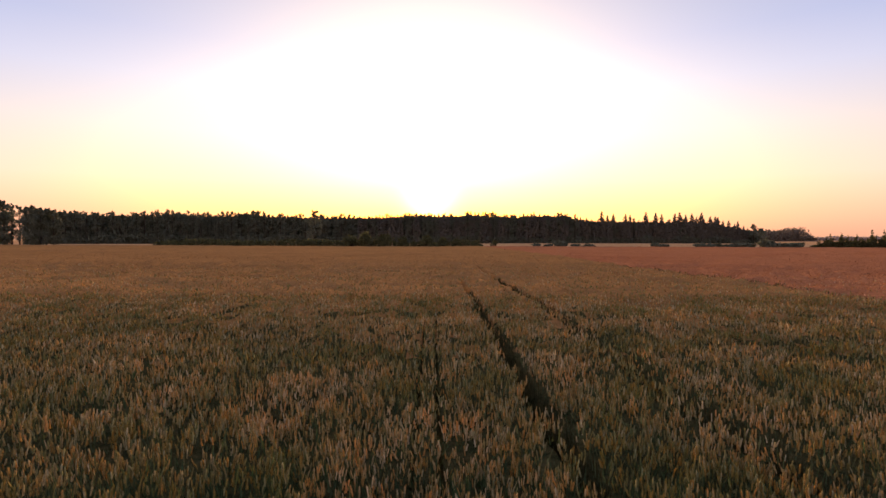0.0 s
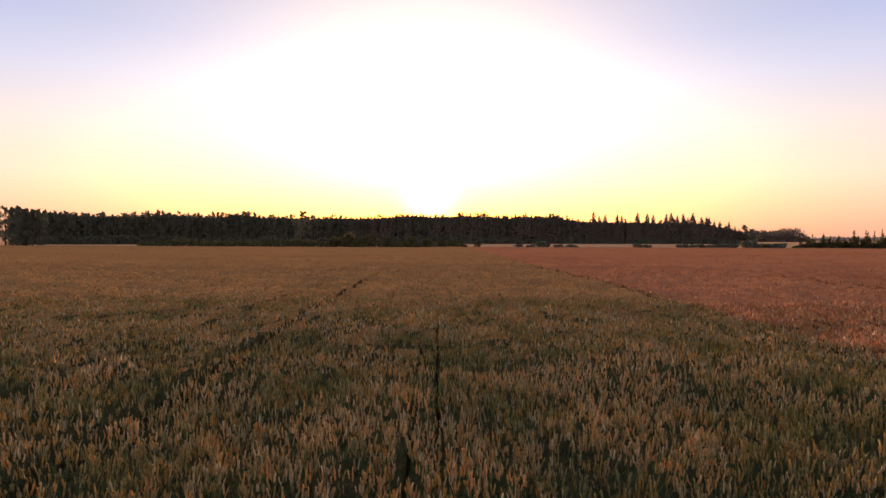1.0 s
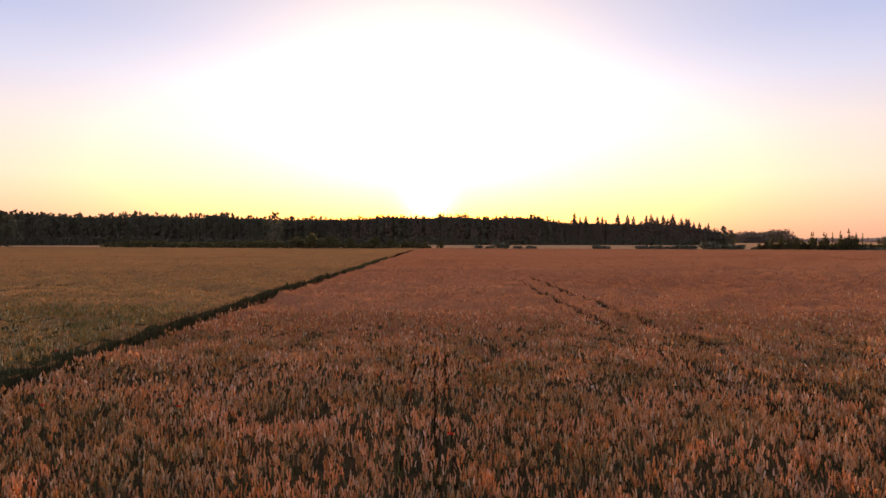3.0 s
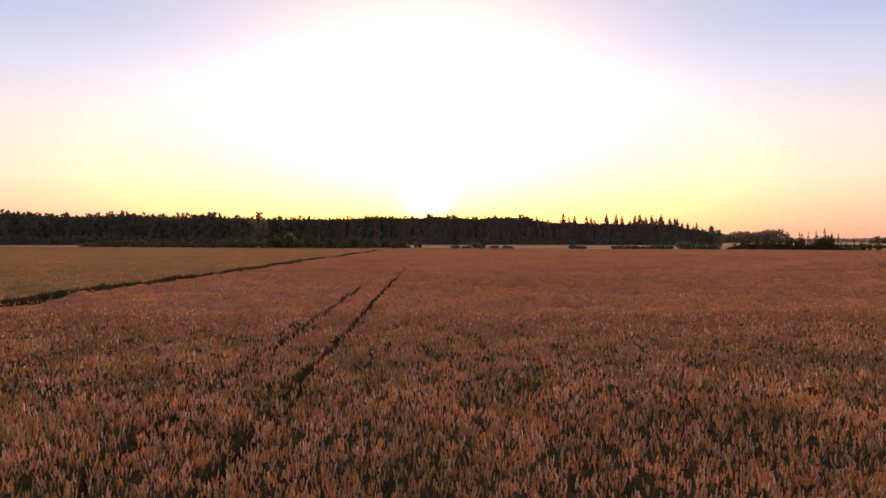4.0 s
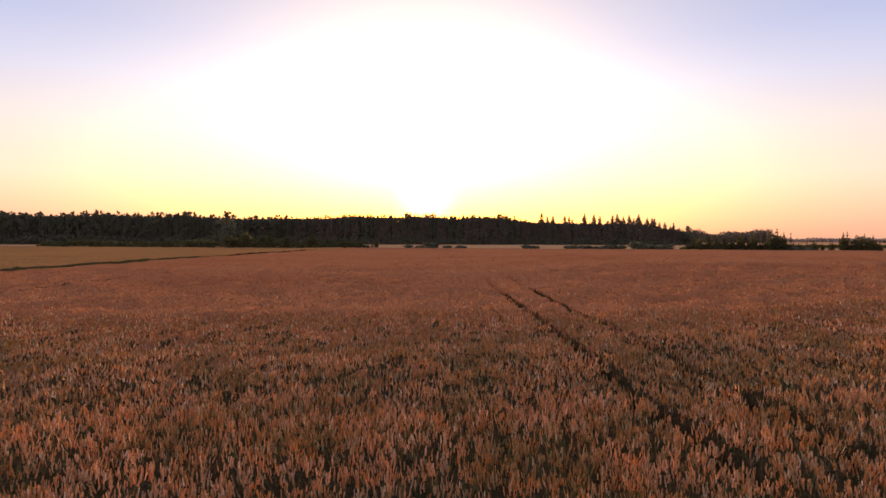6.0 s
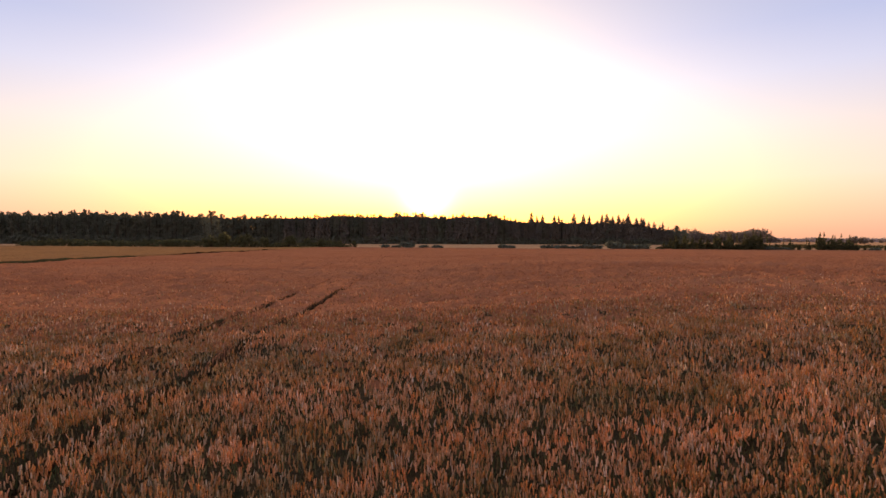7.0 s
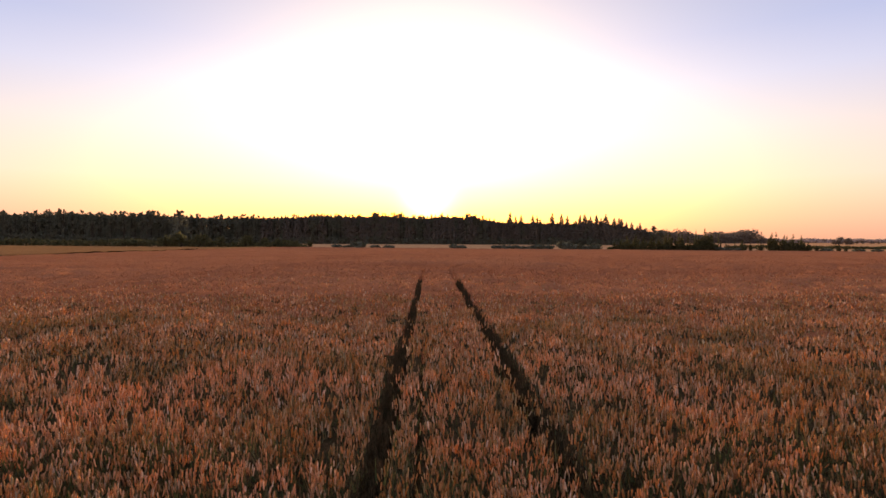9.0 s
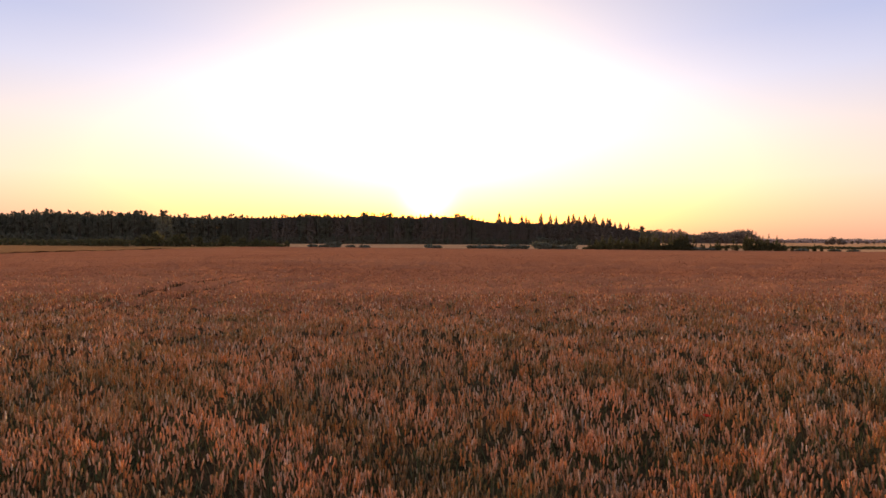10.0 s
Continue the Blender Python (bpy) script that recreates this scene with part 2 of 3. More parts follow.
def lane(x, y):
    """How far a drill row wanders sideways; near the bare strip the rows also run a little aslant."""
    y = np.asarray(y, float)
    return 0.10 * (soft_noise(y, 0 * y, 9, 3) - 0.5) + 0.015 * np.exp(-((np.asarray(x, float) - 16.2) / 6) ** 2) * np.clip(y, 0, 220)


def field_end(x):
    return 207 + 0.02 * np.clip(-np.asarray(x, float), -150, 400) + 4 * (soft_noise(x, 0 * np.asarray(x, float), 30, 5) - 0.5)


def shut(y, reach):
    """1 where a track lies open, 0 where the crop has leant over it."""
    return np.clip((reach - np.asarray(y, float)) / (0.45 * reach), 0, 1)


def gap_open(cx, y):
    return np.clip(2.6 * soft_noise(y, 0 * y + cx, 0.9, 8) - 0.55, 0, 1)


def track_depth(x, y):
    """1 where wheels keep the crop down, 0 in the standing crop; x is counted along the rows."""
    d = np.zeros_like(x)
    for cx, half in ROW_GAPS:                  # ragged: here and there a plant stands in the gap
        d = np.maximum(d, np.clip((half + 0.05 - np.abs(x - cx)) / 0.06, 0, 1) * gap_open(cx, y))
    for cx, half, reach in TRACKS:
        d = np.maximum(d, np.clip((half + 0.05 - np.abs(x - cx)) / 0.06, 0, 1) * (0.82 + 0.2 * gap_open(cx, y)) * shut(y, reach))
    mid, half = (EDGE_GREEN + EDGE_RIPE) / 2, (EDGE_RIPE - EDGE_GREEN) / 2
    return np.maximum(d, np.clip((half + 0.03 - np.abs(x - mid)) / 0.05, 0, 1))


def crop_top(x, y):
    return (np.where(x - lane(x, y) < EDGE_GREEN + 0.25, 0.80, 0.57) + 0.17 * (soft_noise(x, y, 2.2, 11) - 0.5) + 0.14 * (soft_noise(x, y, 0.55, 12) - 0.5) + 0.10 * (soft_noise(x, y, 0.22, 14) - 0.5)
            + 0.12 * (soft_noise(x, y, 14, 13) - 0.5) - 0.10 * np.clip((soft_noise(x, y, 1.5, 15) - 0.76) / 0.14, 0, 1))


def plants(rng, x0, x1, y0, y1, per_m2, side):
    """Scatter points in drill rows over a strip, widening with the view, on one side of the bare strip."""
    n = int((x1 - x0) * (y1 - y0) * per_m2)
    x = rng.uniform(x0, x1, n)
    y = rng.uniform(y0, y1, n)
    x = np.round(x / ROWS) * ROWS + rng.normal(0, (0.018 if side == "unripe" else 0.034) + 0.0014 * np.abs(y), n)
    keep = (x < EDGE_GREEN) if side == "unripe" else (x > EDGE_RIPE)
    keep &= (x > -0.92 * np.abs(y) - 2) & (x < 96.5 + 0.92 * np.abs(y))
    keep &= rng.uniform(0, 1, n) > track_depth(x, y) * 1.02
    rowk = np.round(x / ROWS)
    thin = lattice(rowk, np.floor(y / 7), 77)
    keep &= rng.uniform(0, 1, n) < np.where(lattice(rowk, 0 * rowk, 78) < 0.07, 0.55, 0.8 + 0.2 * thin)
    keep &= soft_noise(x, y, 1.1, 21) > 0.04 * rng.uniform(0, 1, n)
    x, y = x[keep], y[keep]
    return x + lane(x, y), y


def ears(rng, x, y, length, width, full=True, tillers=4):
    """Ears of wheat, a few to each plant and leaning away from its middle: blunt three-sided fingers; full ones have a rounded tip."""
    x, y = np.repeat(x, tillers), np.repeat(y, tillers)
    n = len(x)
    lift = np.repeat(rng.normal(0, 0.05, n // tillers), tillers)
    dx, dy = rng.normal(0, 0.036, n), rng.normal(0, 0.036, n)
    x, y = x + dx, y + dy
    top = ground_z(x, y) + crop_top(x, y) + lift + rng.normal(0, 0.032, n) - 12 * (dx * dx + dy * dy)
    ax = np.stack([dx * 4 + rng.normal(0, 0.08, n), dy * 4 + rng.normal(0, 0.08, n), np.ones(n)], -1)
    ax /= np.linalg.norm(ax, axis=1)[:, None]
    ln = length * rng.uniform(0.7, 1.25, n)
    tip = np.stack([x, y, top], -1)
    w = width * rng.uniform(0.75, 1.2, n) / 2
    spin = rng.uniform(0, 2 * np.pi, n)
    pts = []
    for down, fat in (((1.1, 0.85), (0.28, 0.98)) if full else ((1.1, 1.1), (0.1, 0.66))):
        for j in range(3):
            a = spin + j * 2.0944 + down
            pts.append(tip - ax * (ln * down)[:, None] + np.stack([np.cos(a) * w * fat, np.sin(a) * w * fat, 0 * a], -1))
    tris, k = [(0, 1, 4), (0, 4, 3), (1, 2, 5), (1, 5, 4), (2, 0, 3), (2, 3, 5)], 6
    if full:
        pts.append(tip)
        tris, k = tris + [(3, 4, 6), (4, 5, 6), (5, 3, 6)], 7
    else:
        tris.append((3, 4, 5))
    v_all = [np.stack(pts, 1).reshape(-1, 3)]
    f_all = [(np.array(tris)[None] + (np.arange(n) * k)[:, None, None]).reshape(-1, 3)]
    m_all = [np.zeros(n * len(tris), int)]
    own = np.arange(n) if full else np.arange(0, n, 2)
    v, f, m = blades(rng, x[own], y[own])
    v_all.append(v)
    f_all.append(f[0] + n * k)
    m_all += m
    return np.concatenate(v_all), f_all, m_all


def blades(rng, x, y):
    """Upright blades between the ears."""
    n = len(x)
    x, y = x + rng.normal(0, 0.035, n), y + rng.normal(0, 0.035, n)
    top = ground_z(x, y) + crop_top(x, y)
    a = rng.uniform(0, 2 * np.pi, n)
    out = np.stack([np.cos(a), np.sin(a), 0 * a], -1)
    cross = np.stack([-np.sin(a), np.cos(a), 0 * a], -1) * 0.011
    root = np.stack([x, y, top - rng.uniform(0.2, 0.36, n)], -1)
    end = root + out * rng.uniform(0.02, 0.13, n)[:, None] + np.array([0, 0, 1.0]) * rng.uniform(0.06, 0.25, n)[:, None]
    v = np.stack([root - cross, root + cross, end], 1).reshape(-1, 3)
    return v, [np.arange(3 * n).reshape(n, 3)], [np.ones(n, int)]


def tufts(rng, x, y, height, width, slot=0):
    """Farther off: small three-sided spikes for ears or clusters of ears."""
    n = len(x)
    top = ground_z(x, y) + crop_top(x, y) + rng.normal(0, 0.045, n)
    h, w = height * rng.uniform(0.7, 1.3, n), width * rng.uniform(0.7, 1.3, n) / 2
    spin = rng.uniform(0, 2 * np.pi, n)
    tx, ty = rng.normal(0, 0.022, n), rng.normal(0, 0.022, n)
    vs = []
    for k in range(3):
        a = spin + k * 2.0944
        vs.append(np.stack([x + np.cos(a) * w, y + np.sin(a) * w, top - h * rng.uniform(0.4, 1.0, n)], -1))
    vs.append(np.stack([x + tx, y + ty, top], -1))
    v = np.stack(vs, 1)
    t = np.array([(0, 1, 3), (1, 2, 3), (2, 0, 3)])
    return v.reshape(-1, 3), [(t[None] + (np.arange(n) * 4)[:, None, None]).reshape(-1, 3)], [np.repeat(np.broadcast_to(slot, n), 3)]


def weeds(rng, x0, x1, y0, y1, per_m2):
    """Low blades on trodden soil."""
    n = int((x1 - x0) * (y1 - y0) * per_m2)
    x, y = rng.uniform(x0, x1, n), y0 + (y1 - y0) * rng.uniform(0, 1, n) ** 1.4
    x = x + lane(x, y)
    z, a = ground_z(x, y), rng.uniform(0, 2 * np.pi, n)
    h, w = rng.gamma(3.0, 0.06, n), rng.uniform(0.01, 0.03, n) * (1 + y / 25)
    c, s = np.cos(a), np.sin(a)
    v = np.stack([np.stack([x - c * w, y - s * w, z - 0.01], -1), np.stack([x + c * w, y + s * w, z - 0.01], -1),
                  np.stack([x + s * h * 0.4, y + c * h * 0.4, z + h], -1)], 1)
    return v.reshape(-1, 3), [np.arange(3 * n).reshape(n, 3)], [np.full(n, 2)]


def sheet(x_edges, y_edges, low, slot, seed):
    """The closed depth of the stand: a rough sheet, coloured dark near by for the shade between ears, with upright
    sides along wheel tracks, nearer the ears' height farther off.
    """
    cuts = [v for cx, half, _ in TRACKS for v in (cx - half, cx - half - 0.012, cx + half, cx + half + 0.012)]
    cuts += [EDGE_GREEN + 0.0, EDGE_GREEN - 0.012, EDGE_RIPE, EDGE_RIPE + 0.012]
    cuts = [v for v in cuts if x_edges[0] - 0.3 <= v <= x_edges[-1] + 0.3]
    x_edges = np.array(sorted(set(np.round(x_edges, 3)) | set(np.round(cuts, 3))))
    gx, gy = np.meshgrid(x_edges, y_edges)
    worn = np.zeros_like(gx)
    for cx, half, reach in TRACKS + [((EDGE_GREEN + EDGE_RIPE) / 2, (EDGE_RIPE - EDGE_GREEN) / 2, 105)]:
        worn = np.maximum(worn, (np.abs(gx - cx) < half + 0.002) * shut(gy, reach) * (1.0 if half > 0.03 else 0.5))
    flat_x = gx
    gx = gx + lane(gx, gy)
    rough = 0.16 * (soft_noise(gx, gy, 0.35, seed) - 0.5) + 0.10 * (lattice(np.round(gx * 9), np.round(gy * 9), seed) - 0.5)
    rough = rough * np.interp(gy, [8, 16], [0.5, 1.0])
    lows = np.interp(gy, [9, 20, 46, 80], [low, 0.13, 0.06, 0.03])
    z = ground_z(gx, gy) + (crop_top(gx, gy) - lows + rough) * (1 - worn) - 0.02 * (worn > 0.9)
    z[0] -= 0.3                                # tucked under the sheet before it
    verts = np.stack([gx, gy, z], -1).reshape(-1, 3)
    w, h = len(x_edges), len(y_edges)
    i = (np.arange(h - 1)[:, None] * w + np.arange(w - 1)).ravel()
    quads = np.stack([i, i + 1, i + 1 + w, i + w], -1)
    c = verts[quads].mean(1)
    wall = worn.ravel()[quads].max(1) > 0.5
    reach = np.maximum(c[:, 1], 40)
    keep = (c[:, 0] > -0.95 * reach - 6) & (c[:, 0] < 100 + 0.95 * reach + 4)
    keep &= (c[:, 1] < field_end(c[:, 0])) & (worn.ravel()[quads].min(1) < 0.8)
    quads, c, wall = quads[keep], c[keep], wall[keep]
    # near quads carry the shade-dark straw, farther ones the crop-top colour
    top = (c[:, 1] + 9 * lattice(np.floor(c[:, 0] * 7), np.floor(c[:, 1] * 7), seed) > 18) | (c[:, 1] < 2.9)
    # the stand's side along the bare strip keeps that painted shade too
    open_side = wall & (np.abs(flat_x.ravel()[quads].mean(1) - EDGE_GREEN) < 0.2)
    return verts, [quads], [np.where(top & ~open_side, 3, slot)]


def stalks(rng, edge, out, y0, y1, per_m):
    """Full-length stems and hanging blades along the open side of a stand; out: +1 or -1, the open side."""
    n = int((y1 - y0) * per_m)
    y = y0 + (y1 - y0) * rng.uniform(0, 1, n) ** 1.5
    x = edge + out * np.abs(rng.normal(0, 0.045, n)) + lane(edge, y)
    z = ground_z(x, y)
    h = crop_top(x, y) * rng.uniform(0.35, 1.0, n)
    w = 0.003 * (1 + y / 14)
    lean = out * np.abs(rng.normal(0, 0.05, n))
    v = np.stack([np.stack([x, y - w, z], -1), np.stack([x + w, y + w, z], -1), np.stack([x + lean + w, y, z + h], -1), np.stack([x + lean - w, y, z + h], -1)], 1)
    return v.reshape(-1, 3), [np.arange(4 * n).reshape(n, 4)], [np.full(n, 2)]


def stand(side, name, label, mats, seed):
    rng = np.random.default_rng(seed)
    pieces = []
    lo, hi = (-45, EDGE_GREEN) if side == "unripe" else (EDGE_RIPE, 140)
    wide_lo, wide_hi = (-205, EDGE_GREEN) if side == "unripe" else (EDGE_RIPE, 300)
    near, second, third, fourth = (3.35, 4.9, 8.2, 13.0) if side == "unripe" else (3.55, 5.1, 8.6, 14.0)
    x, y = plants(rng, lo, hi, near, second, 124 if side == "unripe" else 145, side)
    seen = (y > 4.3) | (x < EDGE_GREEN) | (x > 58)
    x, y = x[seen], y[seen]
    pieces.append(ears(rng, x, y, 0.080, 0.0165) if side == "unripe" else ears(rng, x, y, 0.066, 0.0160))
    x, y = plants(rng, lo, hi, second, third, 94, side)
    pieces.append(ears(rng, x, y, 0.086, 0.0195, False))
    x, y = plants(rng, lo, hi, third, fourth, 178, side)
    pieces.append(tufts(rng, x, y, 0.15, 0.033 if side == "unripe" else 0.038))
    pieces.append(blades(rng, x[::3], y[::3]))
    x, y = plants(rng, lo, hi, fourth, 19.0, 108, side)
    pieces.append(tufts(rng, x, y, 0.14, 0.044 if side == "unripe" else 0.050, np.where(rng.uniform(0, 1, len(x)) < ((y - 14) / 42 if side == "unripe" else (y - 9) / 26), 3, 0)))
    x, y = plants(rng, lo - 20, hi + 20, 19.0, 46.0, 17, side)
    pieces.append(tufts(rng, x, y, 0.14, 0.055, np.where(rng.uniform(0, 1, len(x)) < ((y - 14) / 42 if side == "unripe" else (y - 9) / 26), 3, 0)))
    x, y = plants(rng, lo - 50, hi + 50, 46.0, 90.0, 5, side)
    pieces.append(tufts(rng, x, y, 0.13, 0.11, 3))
    tracks = [t for t in TRACKS if t[1] > 0.03 and (t[0] < EDGE_GREEN) == (side == "unripe")]
    if side == "unripe":                       # weeds on the bare strip and in the wheel tracks
        pieces.append(weeds(rng, EDGE_GREEN - 0.05, EDGE_RIPE + 0.05, 3.0, 60.0, 90))
    for cx, half, reach in tracks:
        pieces.append(weeds(rng, cx - half, cx + half, 3.0, 0.85 * reach, 60))
        pieces.append(stalks(rng, cx - half, 1, 3.0, 0.7 * reach, 55))
        pieces.append(stalks(rng, cx + half, -1, 3.0, 0.7 * reach, 55))
    pieces.append(stalks(rng, EDGE_GREEN, 1, 3.0, 45.0, 70) if side == "unripe" else stalks(rng, EDGE_RIPE, -1, 3.0, 45.0, 70))
    rear = [np.arange(max(lo, -44), min(hi, 142) + 0.01, 0.7), np.arange(-70, -1.9, 1.5)]
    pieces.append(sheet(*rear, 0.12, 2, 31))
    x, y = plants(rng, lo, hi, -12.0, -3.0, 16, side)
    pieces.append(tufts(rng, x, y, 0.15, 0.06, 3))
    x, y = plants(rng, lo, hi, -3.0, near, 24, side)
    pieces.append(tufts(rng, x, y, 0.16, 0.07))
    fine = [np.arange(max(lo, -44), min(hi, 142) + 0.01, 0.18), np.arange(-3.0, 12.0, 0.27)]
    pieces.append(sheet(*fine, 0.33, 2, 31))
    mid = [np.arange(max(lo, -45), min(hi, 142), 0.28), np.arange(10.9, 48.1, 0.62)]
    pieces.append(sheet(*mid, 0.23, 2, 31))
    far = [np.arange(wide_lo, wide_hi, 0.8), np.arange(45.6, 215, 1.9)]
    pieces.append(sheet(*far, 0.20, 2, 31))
    verts, faces, idx, off = [], [], [], 0
    for v, fs, ms in pieces:
        verts.append(v)
        faces += [f + off for f in fs]
        idx += ms
        off += len(v)
    me = mesh_from(name, np.concatenate(verts), faces, mats, idx)
    return tagged(new(name, me), label, "wheat", kind="stuff")


stand("unripe", "unripe_wheat", "greenish half-ripe wheat standing in drill rows", [GREEN_EAR, GREEN_LEAF, GREEN_SHADED_STRAW, GREEN_FAR], 4)
stand("ripe", "ripe_wheat", "reddish-gold ripe wheat standing in drill rows", [RIPE_EAR, RIPE_LEAF, RIPE_SHADED_STRAW, RIPE_FAR], 5)


# ---------------------------------------------------------------- trees
def taper(bm, a, b, r0, r1, sides=6):
    a, b = Vector(a), Vector(b)
    way = (b - a).normalized()
    u = way.orthogonal().normalized()
    v = way.cross(u)
    rings = []
    for p, r in ((a, r0), (b, r1)):
        rings.append([bm.verts.new(p + (u * math.cos(t) + v * math.sin(t)) * r) for t in (2 * math.pi * k / sides for k in range(sides))])
    for k in range(sides):
        bm.faces.new((rings[0][k], rings[0][(k + 1) % sides], rings[1][(k + 1) % sides], rings[1][k]))


def leaf_cloud(rng, lobes, count, size):
    """Small bent leaf sprays spread through the lobes (centre, radii), thicker near their skin."""
    which = rng.integers(0, len(lobes), count)
    way = rng.normal(0, 1, (count, 3))
    way /= np.linalg.norm(way, axis=1)[:, None]
    dist = rng.uniform(0, 1, count) ** 0.45
    c = np.array([l[0] for l in lobes])[which]
    r = np.array([l[1] for l in lobes])[which]
    p = c + way * r * dist[:, None]
    a = rng.normal(0, 1, (count, 3))
    a /= np.linalg.norm(a, axis=1)[:, None]
    b = np.cross(a, rng.normal(0, 1, (count, 3)))
    b /= np.linalg.norm(b, axis=1)[:, None]
    s = size * rng.uniform(0.55, 1.3, count)[:, None]
    v = np.stack([p - a * s, p + b * s * 0.6, p + a * s, p - b * s * 0.5], 1)
    i = 4 * np.arange(count)
    return v.reshape(-1, 3), np.concatenate([np.stack([i, i + 1, i + 2], -1), np.stack([i, i + 2, i + 3], -1)])


def broadleaf(seed, height, spread, name="broadleaf_tree", leafmat=None, count=950, size=0.5, low=0.16):
    """A trunk with limbs; the crown is many small clumps of leaf sprays, ragged at the top."""
    rng = np.random.default_rng(seed)
    root = new(name)
    bm = bmesh.new()
    taper(bm, (0, 0, -0.3), (0.1, 0, height * 0.45), height * 0.018, height * 0.012)
    taper(bm, (0.1, 0, height * 0.45), (0, 0.2, height * 0.88), height * 0.012, height * 0.003)
    lobes = []
    for k in range(24):
        t = low + (0.92 - low) * (k + rng.uniform(0, 1)) / 24
        a = rng.uniform(0, 2 * math.pi)
        girth = spread * (0.72 + 0.5 * math.sin(math.pi * min(1, (t - low) / (1 - low) + 0.12)))
        reach = girth * rng.uniform(0.25, 0.8) * (0.55 if t > 0.8 else 1)
        e = np.array([math.cos(a) * reach, math.sin(a) * reach, height * t])
        if k % 2:
            taper(bm, (0.05, 0, height * max(0.1, t - 0.14)), tuple(e), height * 0.006, height * 0.0015, 4)
        r = spread * rng.uniform(0.36, 0.58) * (0.62 if t > 0.8 else 1)
        lobes.append((e, np.array([r, r, r * rng.uniform(0.7, 1.1)])))
    for k in range(4):                         # leading shoots above the crown
        a, q = rng.uniform(0, 2 * math.pi), rng.uniform(0, 0.45) * spread
        h = height * rng.uniform(0.90, 0.96)
        lobes.append((np.array([math.cos(a) * q, math.sin(a) * q, h]), np.array([0.4, 0.4, height * 0.022])))
    part("trunk", bm, BARK, root)
    v, f = leaf_cloud(rng, lobes, count, size)
    crown = new("crown", mesh_from("crown", v, [f], [leafmat or LEAF]))
    crown.parent = root
    return root


def spruce(seed, height, spread):
    """A straight stem with drooping, ragged tiers of boughs, gaps between the upper ones and a thin leader."""
    rng = np.random.default_rng(seed)
    root = new("spruce_tree")
    bm = bmesh.new()
    taper(bm, (0, 0, -0.3), (0, 0, height * 0.99), height * 0.014, 0.04)
    part("trunk", bm, BARK, root)
    vs, fs = [], []
    tiers = 26
    for k in range(tiers):
        t = 0.08 + 0.89 * (k / (tiers - 1)) ** 0.92
        reach = spread * min(1.0, 1.7 * (1 - t) ** 0.75) + 0.35
        for j in range(7):
            a = rng.uniform(0, 2 * math.pi)
            r = reach * rng.uniform(0.5, 1.2)
            z = height * t + rng.uniform(-0.35, 0.35)
            d, c = np.array([math.cos(a), math.sin(a), 0]), np.array([-math.sin(a), math.cos(a), 0])
            droop = np.array([0, 0, -0.30 * r])
            i = len(vs)
            o = np.array([0, 0, z])
            vs += [o + np.array([0, 0, 0.3]), o + d * r * 0.6 + c * r * 0.3 + droop * 0.6, o + d * r + droop * 0.5,
                   o + d * r * 0.6 - c * r * 0.3 + droop * 0.6, o + d * r * 0.55 + droop + np.array([0, 0, -0.45])]
            fs += [(i, i + 1, i + 2), (i, i + 2, i + 3), (i + 1, i + 4, i + 2), (i + 2, i + 4, i + 3), (i, i + 4, i + 1), (i, i + 3, i + 4)]
    crown = new("crown", mesh_from("crown", np.array(vs), [np.array(fs)], [NEEDLE]))
    crown.parent = root
    return root


def shrub(seed, height, spread, name="shrub", count=420, size=0.4, mat=None):
    rng = np.random.default_rng(seed)
    root = new(name)
    bm = bmesh.new()
    lobes = []
    for k in range(8):
        a, t = rng.uniform(0, 2 * math.pi), rng.uniform(0.3, 0.85)
        e = (math.cos(a) * spread * rng.uniform(0.1, 0.75), math.sin(a) * spread * rng.uniform(0.1, 0.75), height * t)
        taper(bm, (0, 0, -0.15), e, height * 0.018, height * 0.006, 4)
        lobes.append((np.array([e[0], e[1], e[2] * 0.75]), np.array([spread * 0.42, spread * 0.42, height * 0.30])))
    part("stems", bm, BARK, root)
    v, f = leaf_cloud(rng, lobes, count, size)
    v[:, 2] = np.maximum(v[:, 2], 0.02)
    crown = new("crown", mesh_from("crown", v, [f], [mat or SHRUB_LEAF]))
    crown.parent = root
    return root


def place(ob, x, y, scale, turn):
    ob.matrix_basis = pose(x, y, gz(x, y), 0, 0, turn) @ Matrix.Diagonal((*scale, 1))
    return ob


def copies(kinds, spots, label, category, group):
    """Sets copies of the few built kinds at (x, y, height, width factor); the built ones take the first spots."""
    rng = random.Random(label)
    used = set()
    for n, (x, y, h, wide) in enumerate(spots):
        k = n % len(kinds) if n < len(kinds) else rng.randrange(len(kinds))
        ob, h0 = kinds[k]
        if k in used:
            ob = copy_thing(ob, Matrix.Identity(4))
        used.add(k)
        place(ob, x, y, (h / h0 * wide, h / h0 * wide, h / h0), rng.uniform(0, 360))
        tagged(ob, label, category, group)


# skyline of the forest: x along the edge, height of the canopy there
SKY_X = [-322, -307, -284, -266, -244, -217, -198, -180, -155, -139, -116, -84, -61, -35, -25, 17, 36, 55, 81, 95, 119, 141, 156, 175, 194, 213, 240, 250, 262, 270, 279]
SKY_H = [26.2, 26.0, 24.3, 23.8, 23.2, 25.0, 24.0, 22.9, 25.4, 23.4, 22.6, 23.3, 24.4, 25.0, 26.4, 25.9, 27.3, 26.6, 24.8, 26.6, 26.4, 23.2, 21.6, 21.2, 20.6, 20.4, 20.6, 19.6, 16.6, 14.4, 12.6]
